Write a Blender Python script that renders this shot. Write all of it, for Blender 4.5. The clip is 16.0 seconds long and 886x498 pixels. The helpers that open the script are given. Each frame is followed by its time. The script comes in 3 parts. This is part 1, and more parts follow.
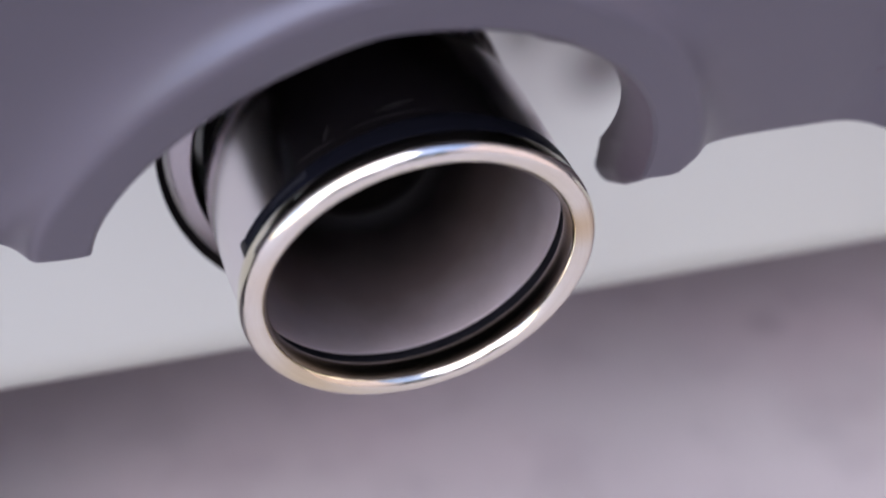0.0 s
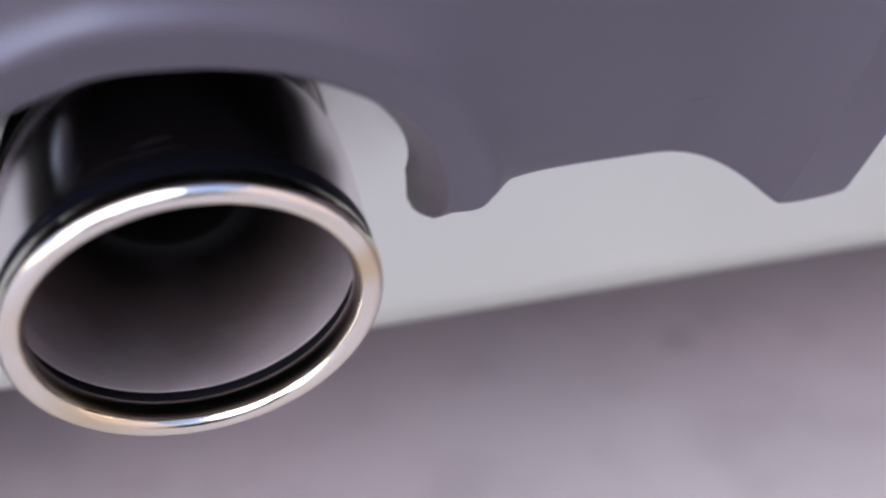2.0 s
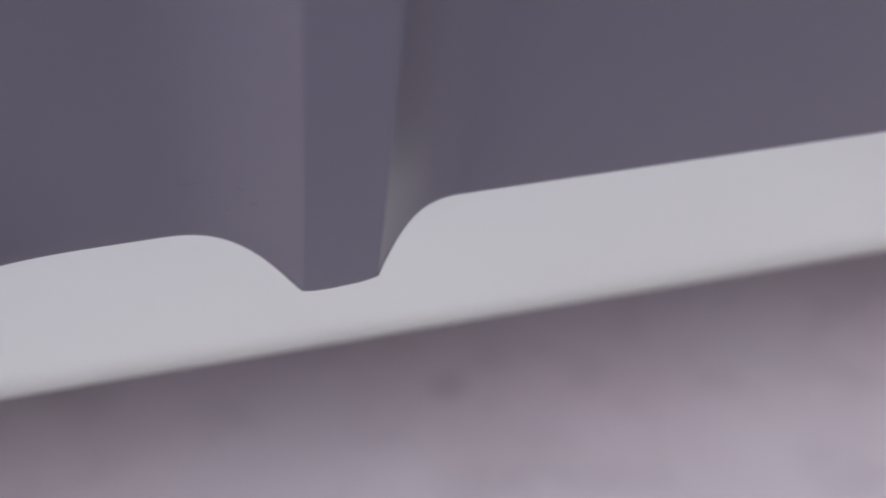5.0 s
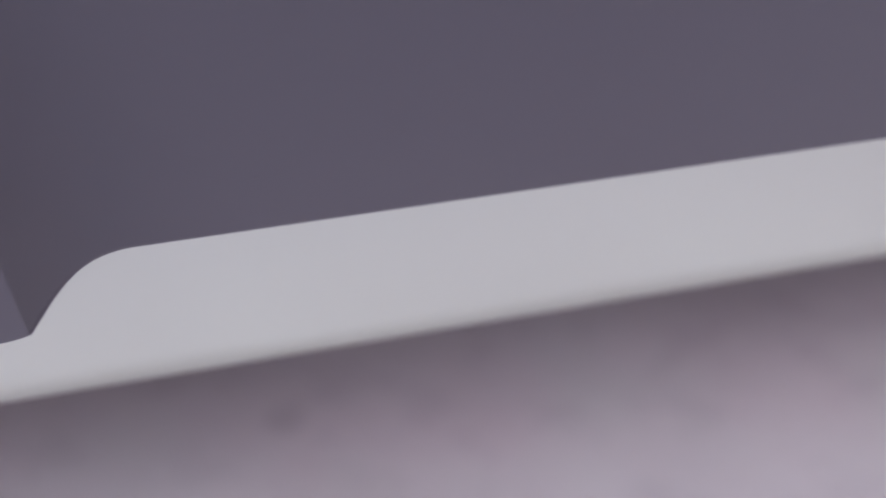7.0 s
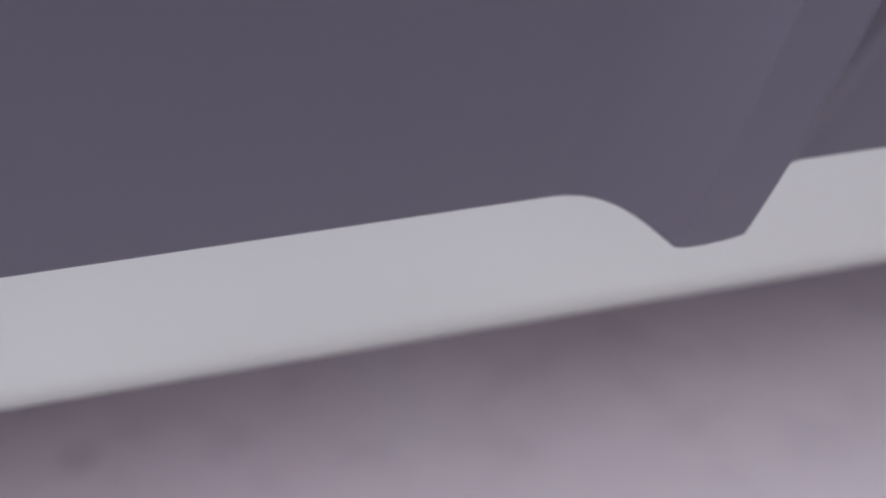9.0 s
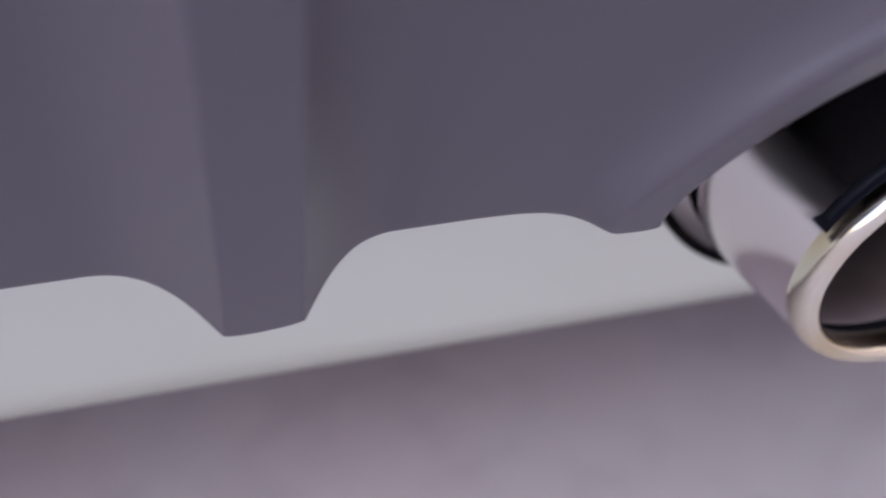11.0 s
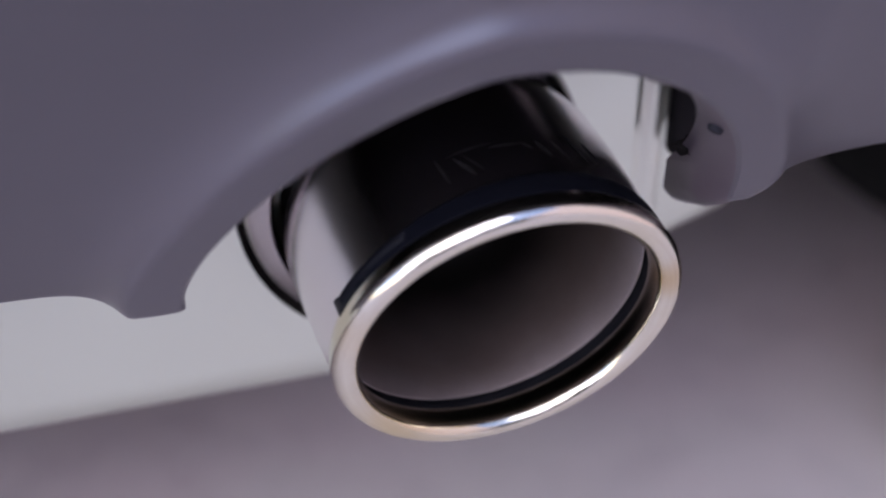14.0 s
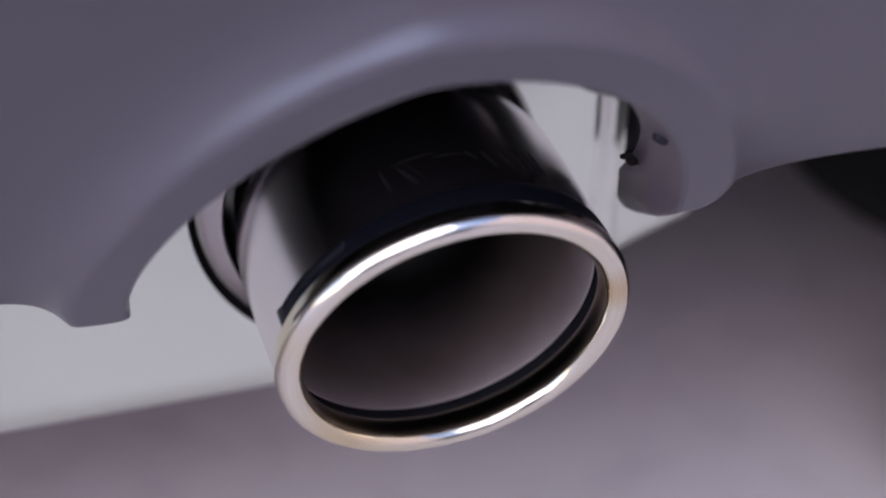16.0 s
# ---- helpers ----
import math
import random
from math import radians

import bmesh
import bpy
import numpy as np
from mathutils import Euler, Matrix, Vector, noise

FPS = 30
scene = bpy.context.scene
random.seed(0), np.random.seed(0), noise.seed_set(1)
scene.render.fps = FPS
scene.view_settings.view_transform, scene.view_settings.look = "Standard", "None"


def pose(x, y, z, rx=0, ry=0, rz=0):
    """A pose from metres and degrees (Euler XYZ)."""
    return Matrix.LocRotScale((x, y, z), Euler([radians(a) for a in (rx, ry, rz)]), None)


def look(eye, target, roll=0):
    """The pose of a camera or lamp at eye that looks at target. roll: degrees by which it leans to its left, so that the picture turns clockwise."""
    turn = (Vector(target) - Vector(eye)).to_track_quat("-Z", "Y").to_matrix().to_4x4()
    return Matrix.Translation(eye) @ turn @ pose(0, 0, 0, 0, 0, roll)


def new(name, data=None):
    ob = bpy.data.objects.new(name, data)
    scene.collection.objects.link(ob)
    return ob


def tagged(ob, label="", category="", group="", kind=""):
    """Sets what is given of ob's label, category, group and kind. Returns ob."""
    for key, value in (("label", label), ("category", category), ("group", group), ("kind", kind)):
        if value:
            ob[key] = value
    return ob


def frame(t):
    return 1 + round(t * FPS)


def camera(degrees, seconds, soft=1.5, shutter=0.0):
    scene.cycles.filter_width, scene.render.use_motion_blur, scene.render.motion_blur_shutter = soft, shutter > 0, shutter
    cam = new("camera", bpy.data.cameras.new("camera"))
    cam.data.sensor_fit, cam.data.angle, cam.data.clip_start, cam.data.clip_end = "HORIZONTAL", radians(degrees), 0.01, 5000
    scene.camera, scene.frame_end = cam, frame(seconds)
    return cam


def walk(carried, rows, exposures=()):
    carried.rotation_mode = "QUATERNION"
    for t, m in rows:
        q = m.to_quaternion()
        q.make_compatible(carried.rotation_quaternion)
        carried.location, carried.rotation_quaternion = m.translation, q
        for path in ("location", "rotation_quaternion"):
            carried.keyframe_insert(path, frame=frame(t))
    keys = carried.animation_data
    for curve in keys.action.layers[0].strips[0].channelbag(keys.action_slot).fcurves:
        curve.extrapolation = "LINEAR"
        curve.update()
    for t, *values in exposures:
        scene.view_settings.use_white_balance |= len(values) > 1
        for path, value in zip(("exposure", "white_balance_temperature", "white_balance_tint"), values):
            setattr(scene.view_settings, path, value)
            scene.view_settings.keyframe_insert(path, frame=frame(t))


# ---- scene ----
cam = camera(40.0, 16.0, soft=1.8, shutter=0.5)
cam.data.dof.use_dof = True
cam.data.dof.focus_distance = 0.40
cam.data.dof.aperture_fstop = 4.0

# seconds, eye x y z, yaw, pitch, roll
PATH = [
    (0, -0.0732, -0.3105, 0.5668, -14.68, -35.07, -0.55),
    (0.5, -0.0698, -0.3097, 0.5667, -14.71, -35.15, -0.40),
    (1, -0.0525, -0.3092, 0.5675, -14.54, -35.29, -0.08),
    (1.5, -0.0276, -0.3087, 0.5691, -14.39, -35.40, -0.03),
    (2, 0.0015, -0.3070, 0.5689, -14.38, -35.41, -0.36),
    (2.5, 0.0344, -0.3038, 0.5666, -14.48, -35.32, -0.57),
    (3, 0.0628, -0.3042, 0.5676, -14.60, -35.24, -0.64),
    (3.5, 0.0879, -0.3056, 0.5706, -14.56, -35.38, -0.57),
    (4, 0.1161, -0.3055, 0.5724, -14.47, -35.49, -0.51),
    (4.5, 0.1441, -0.3057, 0.5741, -14.42, -35.53, -0.43),
    (5, 0.1749, -0.3069, 0.5759, -14.40, -35.55, -0.34),
    (7.5, 0.3165, -0.3127, 0.5804, -14.65, -35.15, -0.11),
    (8.2, 0.3628, -0.3107, 0.5824, -14.64, -35.33, -0.10),
    (10.5, 0.5529, -0.2844, 0.5788, -14.58, -36.42, -0.09),
    (11, 0.5901, -0.2806, 0.5775, -14.49, -36.54, 0.04),
    (11.5, 0.6209, -0.2806, 0.5786, -14.45, -36.58, 0.07),
    (12, 0.6517, -0.2808, 0.5786, -14.44, -36.50, 0.03),
    (12.5, 0.6771, -0.2830, 0.5794, -14.50, -36.36, -0.20),
    (13, 0.7033, -0.2877, 0.5815, -14.61, -36.15, -0.49),
    (13.5, 0.7278, -0.2884, 0.5806, -14.78, -35.96, -0.68),
    (14, 0.7457, -0.2910, 0.5825, -14.85, -35.86, -0.56),
    (14.5, 0.7539, -0.2915, 0.5830, -14.90, -35.85, -0.34),
    (15, 0.7576, -0.2926, 0.5830, -14.89, -35.74, -0.31),
    (15.5, 0.7608, -0.2930, 0.5822, -14.79, -35.62, -0.34),
    (16, 0.7640, -0.2943, 0.5820, -14.63, -35.49, -0.44),
]


def eye_pose(x, y, z, yaw, pitch, roll):
    return pose(x, y, z, 0, 0, yaw) @ pose(0, 0, 0, 90 + pitch, 0, 0) @ pose(0, 0, 0, 0, 0, roll)


walk(cam, [(r[0], eye_pose(*r[1:])) for r in PATH], exposures=[(0, 1.58, 7150, 28.4), (5, 1.47, 7140, 28.0), (8, 1.37, 7100, 28.2), (11.5, 1.24, 7020, 29.0), (14.5, 1.23, 6990, 29.8), (16, 1.22, 6980, 29.8)])

# ---- world and sun ----
world = bpy.data.worlds.new("sky")
scene.world = world
world.use_nodes = True
wn = world.node_tree
sky = wn.nodes.new("ShaderNodeTexSky")
sky.sky_type = "NISHITA"
sky.sun_disc = False
sky.sun_elevation, sky.sun_rotation = radians(46), radians(222)
sky.air_density, sky.dust_density, sky.ozone_density = 1.0, 0.9, 3.2
wn.links.new(sky.outputs[0], wn.nodes["Background"].inputs[0])
wn.nodes["Background"].inputs[1].default_value = 0.150

sun = new("sun", bpy.data.lights.new("sun", "SUN"))
sun.data.energy, sun.data.angle, sun.data.color = 1.35, radians(70), (0.79, 0.90, 1.0)
sun.matrix_world = look((-4.0, -4.45, 6.2), (0, 0, 0))


# ---- materials ----
def material(name, color, rough=0.5, metal=0.0, second=None, scale=20.0, detail=6.0, bump=0.0, bump_scale=400.0,
             rough_var=0.0, coat=0.0, stretch=(1, 1, 1), spec=0.5):
    m = bpy.data.materials.new(name)
    m.use_nodes = True
    nt = m.node_tree
    b = nt.nodes["Principled BSDF"]
    b.inputs["Roughness"].default_value, b.inputs["Metallic"].default_value = rough, metal
    b.inputs["Coat Weight"].default_value = coat
    b.inputs["Coat Roughness"].default_value = 0.12
    b.inputs["Specular IOR Level"].default_value = spec
    b.inputs["Base Color"].default_value = (*color, 1)
    co = nt.nodes.new("ShaderNodeTexCoord")
    mp = nt.nodes.new("ShaderNodeMapping")
    mp.inputs["Scale"].default_value = stretch
    nt.links.new(co.outputs["Object"], mp.inputs["Vector"])
    n1 = nt.nodes.new("ShaderNodeTexNoise")
    n1.inputs["Scale"].default_value, n1.inputs["Detail"].default_value = scale, detail
    n1.inputs["Roughness"].default_value = 0.6
    nt.links.new(mp.outputs[0], n1.inputs["Vector"])
    if second:
        ramp = nt.nodes.new("ShaderNodeValToRGB")
        ramp.color_ramp.elements[0].position, ramp.color_ramp.elements[1].position = 0.35, 0.68
        ramp.color_ramp.elements[0].color, ramp.color_ramp.elements[1].color = (*color, 1), (*second, 1)
        nt.links.new(n1.outputs["Fac"], ramp.inputs[0])
        nt.links.new(ramp.outputs[0], b.inputs["Base Color"])
    if rough_var:
        mr = nt.nodes.new("ShaderNodeMapRange")
        mr.inputs["To Min"].default_value, mr.inputs["To Max"].default_value = max(rough - rough_var, 0.01), rough + rough_var
        nt.links.new(n1.outputs["Fac"], mr.inputs["Value"])
        nt.links.new(mr.outputs[0], b.inputs["Roughness"])
    if bump:
        n2 = nt.nodes.new("ShaderNodeTexNoise")
        n2.inputs["Scale"].default_value, n2.inputs["Detail"].default_value = bump_scale, 4.0
        nt.links.new(mp.outputs[0], n2.inputs["Vector"])
        bp = nt.nodes.new("ShaderNodeBump")
        bp.inputs["Strength"].default_value, bp.inputs["Distance"].default_value = bump, 0.001
        nt.links.new(n2.outputs["Fac"], bp.inputs["Height"])
        nt.links.new(bp.outputs[0], b.inputs["Normal"])
    return m


BUMPER = material("bumper_satin_plastic", (0.083, 0.0735, 0.084), 0.31, 0, None, 900, detail=2, rough_var=0.012, spec=0.5)
BUMPER.node_tree.nodes["Principled BSDF"].inputs["Specular Tint"].default_value = (0.64, 0.79, 1.0, 1)  # highlights tinted blue to stand for reflected sky
CHROME = material("polished_chrome", (0.84, 0.765, 0.80), 0.19, 1, (0.81, 0.735, 0.765), 14, rough_var=0.02)
RIM = material("rolled_chrome_rim", (0.83, 0.80, 0.71), 0.135, 1, (0.74, 0.68, 0.53), 12, rough_var=0.05)
COLLAR = material("dull_steel", (0.40, 0.36, 0.35), 0.26, 1, (0.38, 0.37, 0.375), 30, rough_var=0.04)
# pipe soot and the clip; also painted shade behind the sleeve and collar
SOOT_SHADE_BLACK = material("soot", (0.008, 0.007, 0.007), 0.9, 0, (0.013, 0.011, 0.010), 40, spec=0.08)
BAND = material("mirrored_bumper_black", (0.003, 0.0035, 0.006), 0.45, 0, (0.004, 0.0045, 0.007), 40, spec=0.07)
# darker and redder than the bumper skin, for the cutouts' inner wall
INNER_WALL = material("inner_wall_plastic", (0.072, 0.056, 0.070), 0.42, 0, (0.088, 0.070, 0.085), 60, detail=4, rough_var=0.06)
PLUG = material("dark_plug", (0.012, 0.013, 0.02), 0.6, 0, (0.018, 0.02, 0.026), 80, spec=0.2)
SCRATCH = material("scratched_chrome", (0.020, 0.019, 0.020), 0.5, 0, (0.010, 0.0095, 0.010), 900, spec=0.25)
GROOVE = material("groove_shade_black", (0.0055, 0.006, 0.0085), 0.6, 0, (0.009, 0.0095, 0.012), 60, spec=0.15)
SEAM = material("dull_folded_metal", (0.76, 0.79, 0.70), 0.33, 0.9, (0.70, 0.73, 0.645), 12)
SILENCER = material("satin_aluminium", (0.715, 0.765, 0.675), 0.28, 0.92, (0.705, 0.753, 0.665), 3, detail=0.5, rough_var=0.02, stretch=(0.3, 1, 1))
UNDER = material("underbody_coating", (0.014, 0.013, 0.015), 0.9, 0, (0.020, 0.019, 0.021), 12, bump=0.4, bump_scale=150, spec=0.12)
PAINT = material("grey_car_paint", (0.13, 0.12, 0.14), 0.3, 0.2, (0.14, 0.13, 0.15), 5, coat=0.5)
RUBBER = material("tyre_rubber", (0.010, 0.010, 0.0105), 0.85, 0, (0.016, 0.016, 0.016), 60, bump=0.3, spec=0.2)
ALLOY = material("alloy", (0.6, 0.6, 0.62), 0.3, 1)


def draw_marks(m, strength):
    """Fine draw marks that run round a turned part, and long shallow waves in its metal."""
    nt = m.node_tree
    b = nt.nodes["Principled BSDF"]
    xyz = nt.nodes.new("ShaderNodeSeparateXYZ")
    nt.links.new(nt.nodes["Texture Coordinate"].outputs["Object"], xyz.inputs[0])

    def maths(op, a, c, k=None):
        n = nt.nodes.new("ShaderNodeMath")
        n.operation = op
        for slot, value in zip(n.inputs, (a, c, k)):
            if value is None:
                continue
            if isinstance(value, float):
                slot.default_value = value
            else:
                nt.links.new(value, slot)
        return n.outputs[0]

    x, y, z = xyz.outputs
    angle = maths("ARCTAN2", z, x)
    radius = maths("SQRT", maths("ADD", maths("MULTIPLY", x, x), maths("MULTIPLY", z, z)), 0.0)
    depth = maths("MULTIPLY_ADD", z, 0.266, y)
    height = None
    for turn, across, share in ((0.7, 260.0, 1.0), (1.3, 1300.0, 0.3)):
        at = nt.nodes.new("ShaderNodeCombineXYZ")
        for slot, value in zip(at.inputs, (maths("MULTIPLY", angle, turn), maths("MULTIPLY", radius, across), maths("MULTIPLY", depth, across))):
            nt.links.new(value, slot)
        n = nt.nodes.new("ShaderNodeTexNoise")
        n.inputs["Scale"].default_value, n.inputs["Detail"].default_value = 1.0, 2.0
        nt.links.new(at.outputs[0], n.inputs["Vector"])
        one = maths("MULTIPLY", n.outputs["Fac"], share)
        height = one if height is None else maths("ADD", height, one)
    bp = nt.nodes.new("ShaderNodeBump")
    bp.inputs["Strength"].default_value, bp.inputs["Distance"].default_value = strength, 0.001
    nt.links.new(height, bp.inputs["Height"])
    nt.links.new(bp.outputs[0], b.inputs["Normal"])


draw_marks(RIM, 0.13)


def ground_material():
    m = material("worn_concrete", (0.405, 0.374, 0.366), 0.85, 0, (0.450, 0.426, 0.414), 4.0, detail=8, bump=0.6, bump_scale=120)
    nt = m.node_tree
    b = nt.nodes["Principled BSDF"]
    co = nt.nodes["Texture Coordinate"]
    n = nt.nodes.new("ShaderNodeTexNoise")
    n.inputs["Scale"].default_value, n.inputs["Detail"].default_value = 17.0, 5.0
    nt.links.new(co.outputs["Object"], n.inputs["Vector"])
    r = nt.nodes.new("ShaderNodeValToRGB")
    r.color_ramp.elements[0].position, r.color_ramp.elements[1].position = 0.3, 0.5
    r.color_ramp.elements[0].color, r.color_ramp.elements[1].color = (0.90, 0.895, 0.90, 1), (1, 1, 1, 1)
    nt.links.new(n.outputs["Fac"], r.inputs[0])
    mx = nt.nodes.new("ShaderNodeMix")
    mx.data_type, mx.blend_type = "RGBA", "MULTIPLY"
    mx.inputs["Factor"].default_value = 1.0
    nt.links.new(nt.nodes["Color Ramp"].outputs[0], mx.inputs[6])
    nt.links.new(r.outputs[0], mx.inputs[7])
    last = mx.outputs[2]
    # the shade's brown hue under the car, painted in, thinning unevenly towards the yard
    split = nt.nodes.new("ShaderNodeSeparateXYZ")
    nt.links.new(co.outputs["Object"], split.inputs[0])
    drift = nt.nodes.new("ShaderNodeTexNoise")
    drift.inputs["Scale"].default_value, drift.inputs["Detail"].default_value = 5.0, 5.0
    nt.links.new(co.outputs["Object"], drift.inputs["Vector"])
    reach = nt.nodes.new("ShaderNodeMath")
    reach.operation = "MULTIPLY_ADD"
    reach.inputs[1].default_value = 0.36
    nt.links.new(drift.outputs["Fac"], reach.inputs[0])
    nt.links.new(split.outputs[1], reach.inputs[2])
    under_car = nt.nodes.new("ShaderNodeMapRange")
    under_car.interpolation_type = "SMOOTHSTEP"
    under_car.inputs["From Min"].default_value, under_car.inputs["From Max"].default_value = 0.34, 0.53
    nt.links.new(reach.outputs[0], under_car.inputs["Value"])
    hue_mix = nt.nodes.new("ShaderNodeMix")
    hue_mix.data_type, hue_mix.blend_type = "RGBA", "MULTIPLY"
    nt.links.new(under_car.outputs[0], hue_mix.inputs["Factor"])
    nt.links.new(last, hue_mix.inputs[6])
    hue_mix.inputs[7].default_value = (1.02, 0.925, 0.965, 1)
    last = hue_mix.outputs[2]
    for sx, sy, size, tone in ((0.338, 0.313, 0.016, 0.84), (0.353, 0.233, 0.05, 0.95), (1.0, 0.33, 0.05, 0.95), (-0.10, 0.33, 0.03, 0.94)):
        d = nt.nodes.new("ShaderNodeVectorMath")
        d.operation = "DISTANCE"
        d.inputs[1].default_value = (sx, sy, 0)
        nt.links.new(co.outputs["Object"], d.inputs[0])
        r2 = nt.nodes.new("ShaderNodeMapRange")
        r2.interpolation_type = "SMOOTHSTEP"
        r2.inputs["From Min"].default_value, r2.inputs["From Max"].default_value = size * 0.3, size * 1.4
        r2.inputs["To Min"].default_value, r2.inputs["To Max"].default_value = tone, 1.0
        nt.links.new(d.outputs["Value"], r2.inputs["Value"])
        k = nt.nodes.new("ShaderNodeMix")
        k.data_type, k.blend_type = "RGBA", "MULTIPLY"
        k.inputs["Factor"].default_value = 1.0
        nt.links.new(last, k.inputs[6])
        nt.links.new(r2.outputs[0], k.inputs[7])
        last = k.outputs[2]
    nt.links.new(last, b.inputs["Base Color"])
    return m


def tint_spots(m, spots):
    """Soft round tints for stains and painted reflections: centre x y z, size, tint."""
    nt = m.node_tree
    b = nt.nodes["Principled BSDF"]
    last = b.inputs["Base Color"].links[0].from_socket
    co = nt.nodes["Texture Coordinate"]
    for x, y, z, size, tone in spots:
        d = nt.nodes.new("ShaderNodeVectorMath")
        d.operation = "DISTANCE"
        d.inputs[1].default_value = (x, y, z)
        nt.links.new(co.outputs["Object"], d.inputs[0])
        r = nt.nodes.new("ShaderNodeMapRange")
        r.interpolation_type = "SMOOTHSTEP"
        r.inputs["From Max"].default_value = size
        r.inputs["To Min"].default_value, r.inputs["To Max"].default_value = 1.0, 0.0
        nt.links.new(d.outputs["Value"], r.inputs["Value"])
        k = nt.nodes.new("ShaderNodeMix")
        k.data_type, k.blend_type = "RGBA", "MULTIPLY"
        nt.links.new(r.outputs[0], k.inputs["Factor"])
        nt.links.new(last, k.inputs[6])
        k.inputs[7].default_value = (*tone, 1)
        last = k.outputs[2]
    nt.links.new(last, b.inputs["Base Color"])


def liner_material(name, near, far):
    """Bare steel inside the tip; soot and the depth's shade, painted black to brown, thin out from the pipe between
    near and far.
    """
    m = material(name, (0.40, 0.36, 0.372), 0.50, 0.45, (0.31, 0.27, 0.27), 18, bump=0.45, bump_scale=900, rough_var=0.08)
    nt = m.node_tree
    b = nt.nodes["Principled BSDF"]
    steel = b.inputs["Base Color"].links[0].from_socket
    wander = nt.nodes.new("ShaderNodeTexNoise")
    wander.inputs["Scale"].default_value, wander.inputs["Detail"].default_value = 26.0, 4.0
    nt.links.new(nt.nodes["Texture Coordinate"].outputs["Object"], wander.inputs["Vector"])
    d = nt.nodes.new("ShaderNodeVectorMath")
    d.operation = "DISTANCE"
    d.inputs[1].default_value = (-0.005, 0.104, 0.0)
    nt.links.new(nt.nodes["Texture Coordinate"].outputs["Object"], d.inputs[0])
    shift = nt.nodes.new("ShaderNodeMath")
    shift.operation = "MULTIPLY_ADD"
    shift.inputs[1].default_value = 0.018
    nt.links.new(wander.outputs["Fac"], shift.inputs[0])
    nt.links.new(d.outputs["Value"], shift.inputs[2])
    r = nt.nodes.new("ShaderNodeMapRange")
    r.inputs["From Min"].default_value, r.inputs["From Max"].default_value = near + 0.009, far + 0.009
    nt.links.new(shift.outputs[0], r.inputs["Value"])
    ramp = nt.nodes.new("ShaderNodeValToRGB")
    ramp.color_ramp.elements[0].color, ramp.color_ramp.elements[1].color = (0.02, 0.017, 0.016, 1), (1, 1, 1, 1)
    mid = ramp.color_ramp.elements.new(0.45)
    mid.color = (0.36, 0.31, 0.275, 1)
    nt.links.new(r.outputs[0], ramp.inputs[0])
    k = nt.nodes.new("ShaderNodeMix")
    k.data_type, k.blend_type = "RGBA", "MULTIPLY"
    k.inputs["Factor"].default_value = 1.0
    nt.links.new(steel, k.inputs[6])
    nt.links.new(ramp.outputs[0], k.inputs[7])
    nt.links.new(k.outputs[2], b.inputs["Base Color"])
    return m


LINER = liner_material("sooty_steel", 0.045, 0.092)
# same steel with the dark reaching further out, for the right tip
LINER_DARKER = liner_material("darker_sooty_steel", 0.050, 0.116)
# dark reflection of the bumper's back painted on the silencer by the left cutout
MIRRORED_GREY = (0.40, 0.37, 0.39)
tint_spots(SILENCER, ((0.1020, 0.105, 0.343, 0.026, MIRRORED_GREY), (0.118, 0.105, 0.356, 0.030, MIRRORED_GREY), (0.080, 0.105, 0.382, 0.040, (0.50, 0.47, 0.49)), (0.070, 0.105, 0.352, 0.060, (0.72, 0.69, 0.70))))
# dark reflections painted on the lower side of the collars
tint_spots(COLLAR, ((-0.042, 0.088, -0.055, 0.040, (0.06, 0.055, 0.06)), (-0.062, 0.091, -0.034, 0.028, (0.16, 0.14, 0.15)), (-0.074, 0.092, -0.012, 0.016, (0.40, 0.37, 0.37))))
# heat tint on the rim
tint_spots(RIM, ((-0.050, 0.0, 0.020, 0.020, (0.86, 0.70, 0.46)), (0.053, 0.0, 0.016, 0.016, (0.80, 0.60, 0.36)), (0.046, 0.0, 0.030, 0.012, (0.90, 0.76, 0.55)), (-0.040, 0.0, -0.038, 0.03, (0.93, 0.85, 0.70))))
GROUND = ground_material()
SCUFF = material("scraped_plastic", (0.074, 0.066, 0.080), 0.36, 0, (0.082, 0.073, 0.088), 500, spec=0.42)
RENDERED = material("rough_render", (0.68, 0.55, 0.50), 0.9, 0, (0.73, 0.60, 0.55), 3, bump=0.4, bump_scale=60)
LEAF = material("hedge_leaf", (0.045, 0.06, 0.03), 0.8, 0, (0.08, 0.09, 0.05), 3)


# ---- mesh helpers ----
def part(name, verts, faces, mat, parent=None, label="", smooth=True, weld=False):
    me = bpy.data.meshes.new(name)
    me.from_pydata([tuple(v) for v in verts], [], faces)
    bm = bmesh.new()
    bm.from_mesh(me)
    if weld:
        bmesh.ops.remove_doubles(bm, verts=bm.verts, dist=1e-5)
    else:
        bmesh.ops.recalc_face_normals(bm, faces=bm.faces)
    bm.to_mesh(me)
    bm.free()
    for p in me.polygons:
        p.use_smooth = smooth
    me.materials.append(mat)
    ob = new(name, me)
    ob.parent = parent
    if label:
        tagged(ob, label)
    return ob


def sharp(ob, degrees=35):
    ob.data.set_sharp_from_angle(angle=radians(degrees))
    return ob


def grid_faces(rows, cols, close_rows=False, close_cols=False):
    out = []
    for i in range(rows if close_rows else rows - 1):
        for j in range(cols if close_cols else cols - 1):
            a, b = i, (i + 1) % rows
            c, d = j, (j + 1) % cols
            out.append((a * cols + c, a * cols + d, b * cols + d, b * cols + c))
    return out


def smooth(x, a, b):
    t = min(max((x - a) / (b - a), 0.0), 1.0)
    return t * t * (3 - 2 * t)


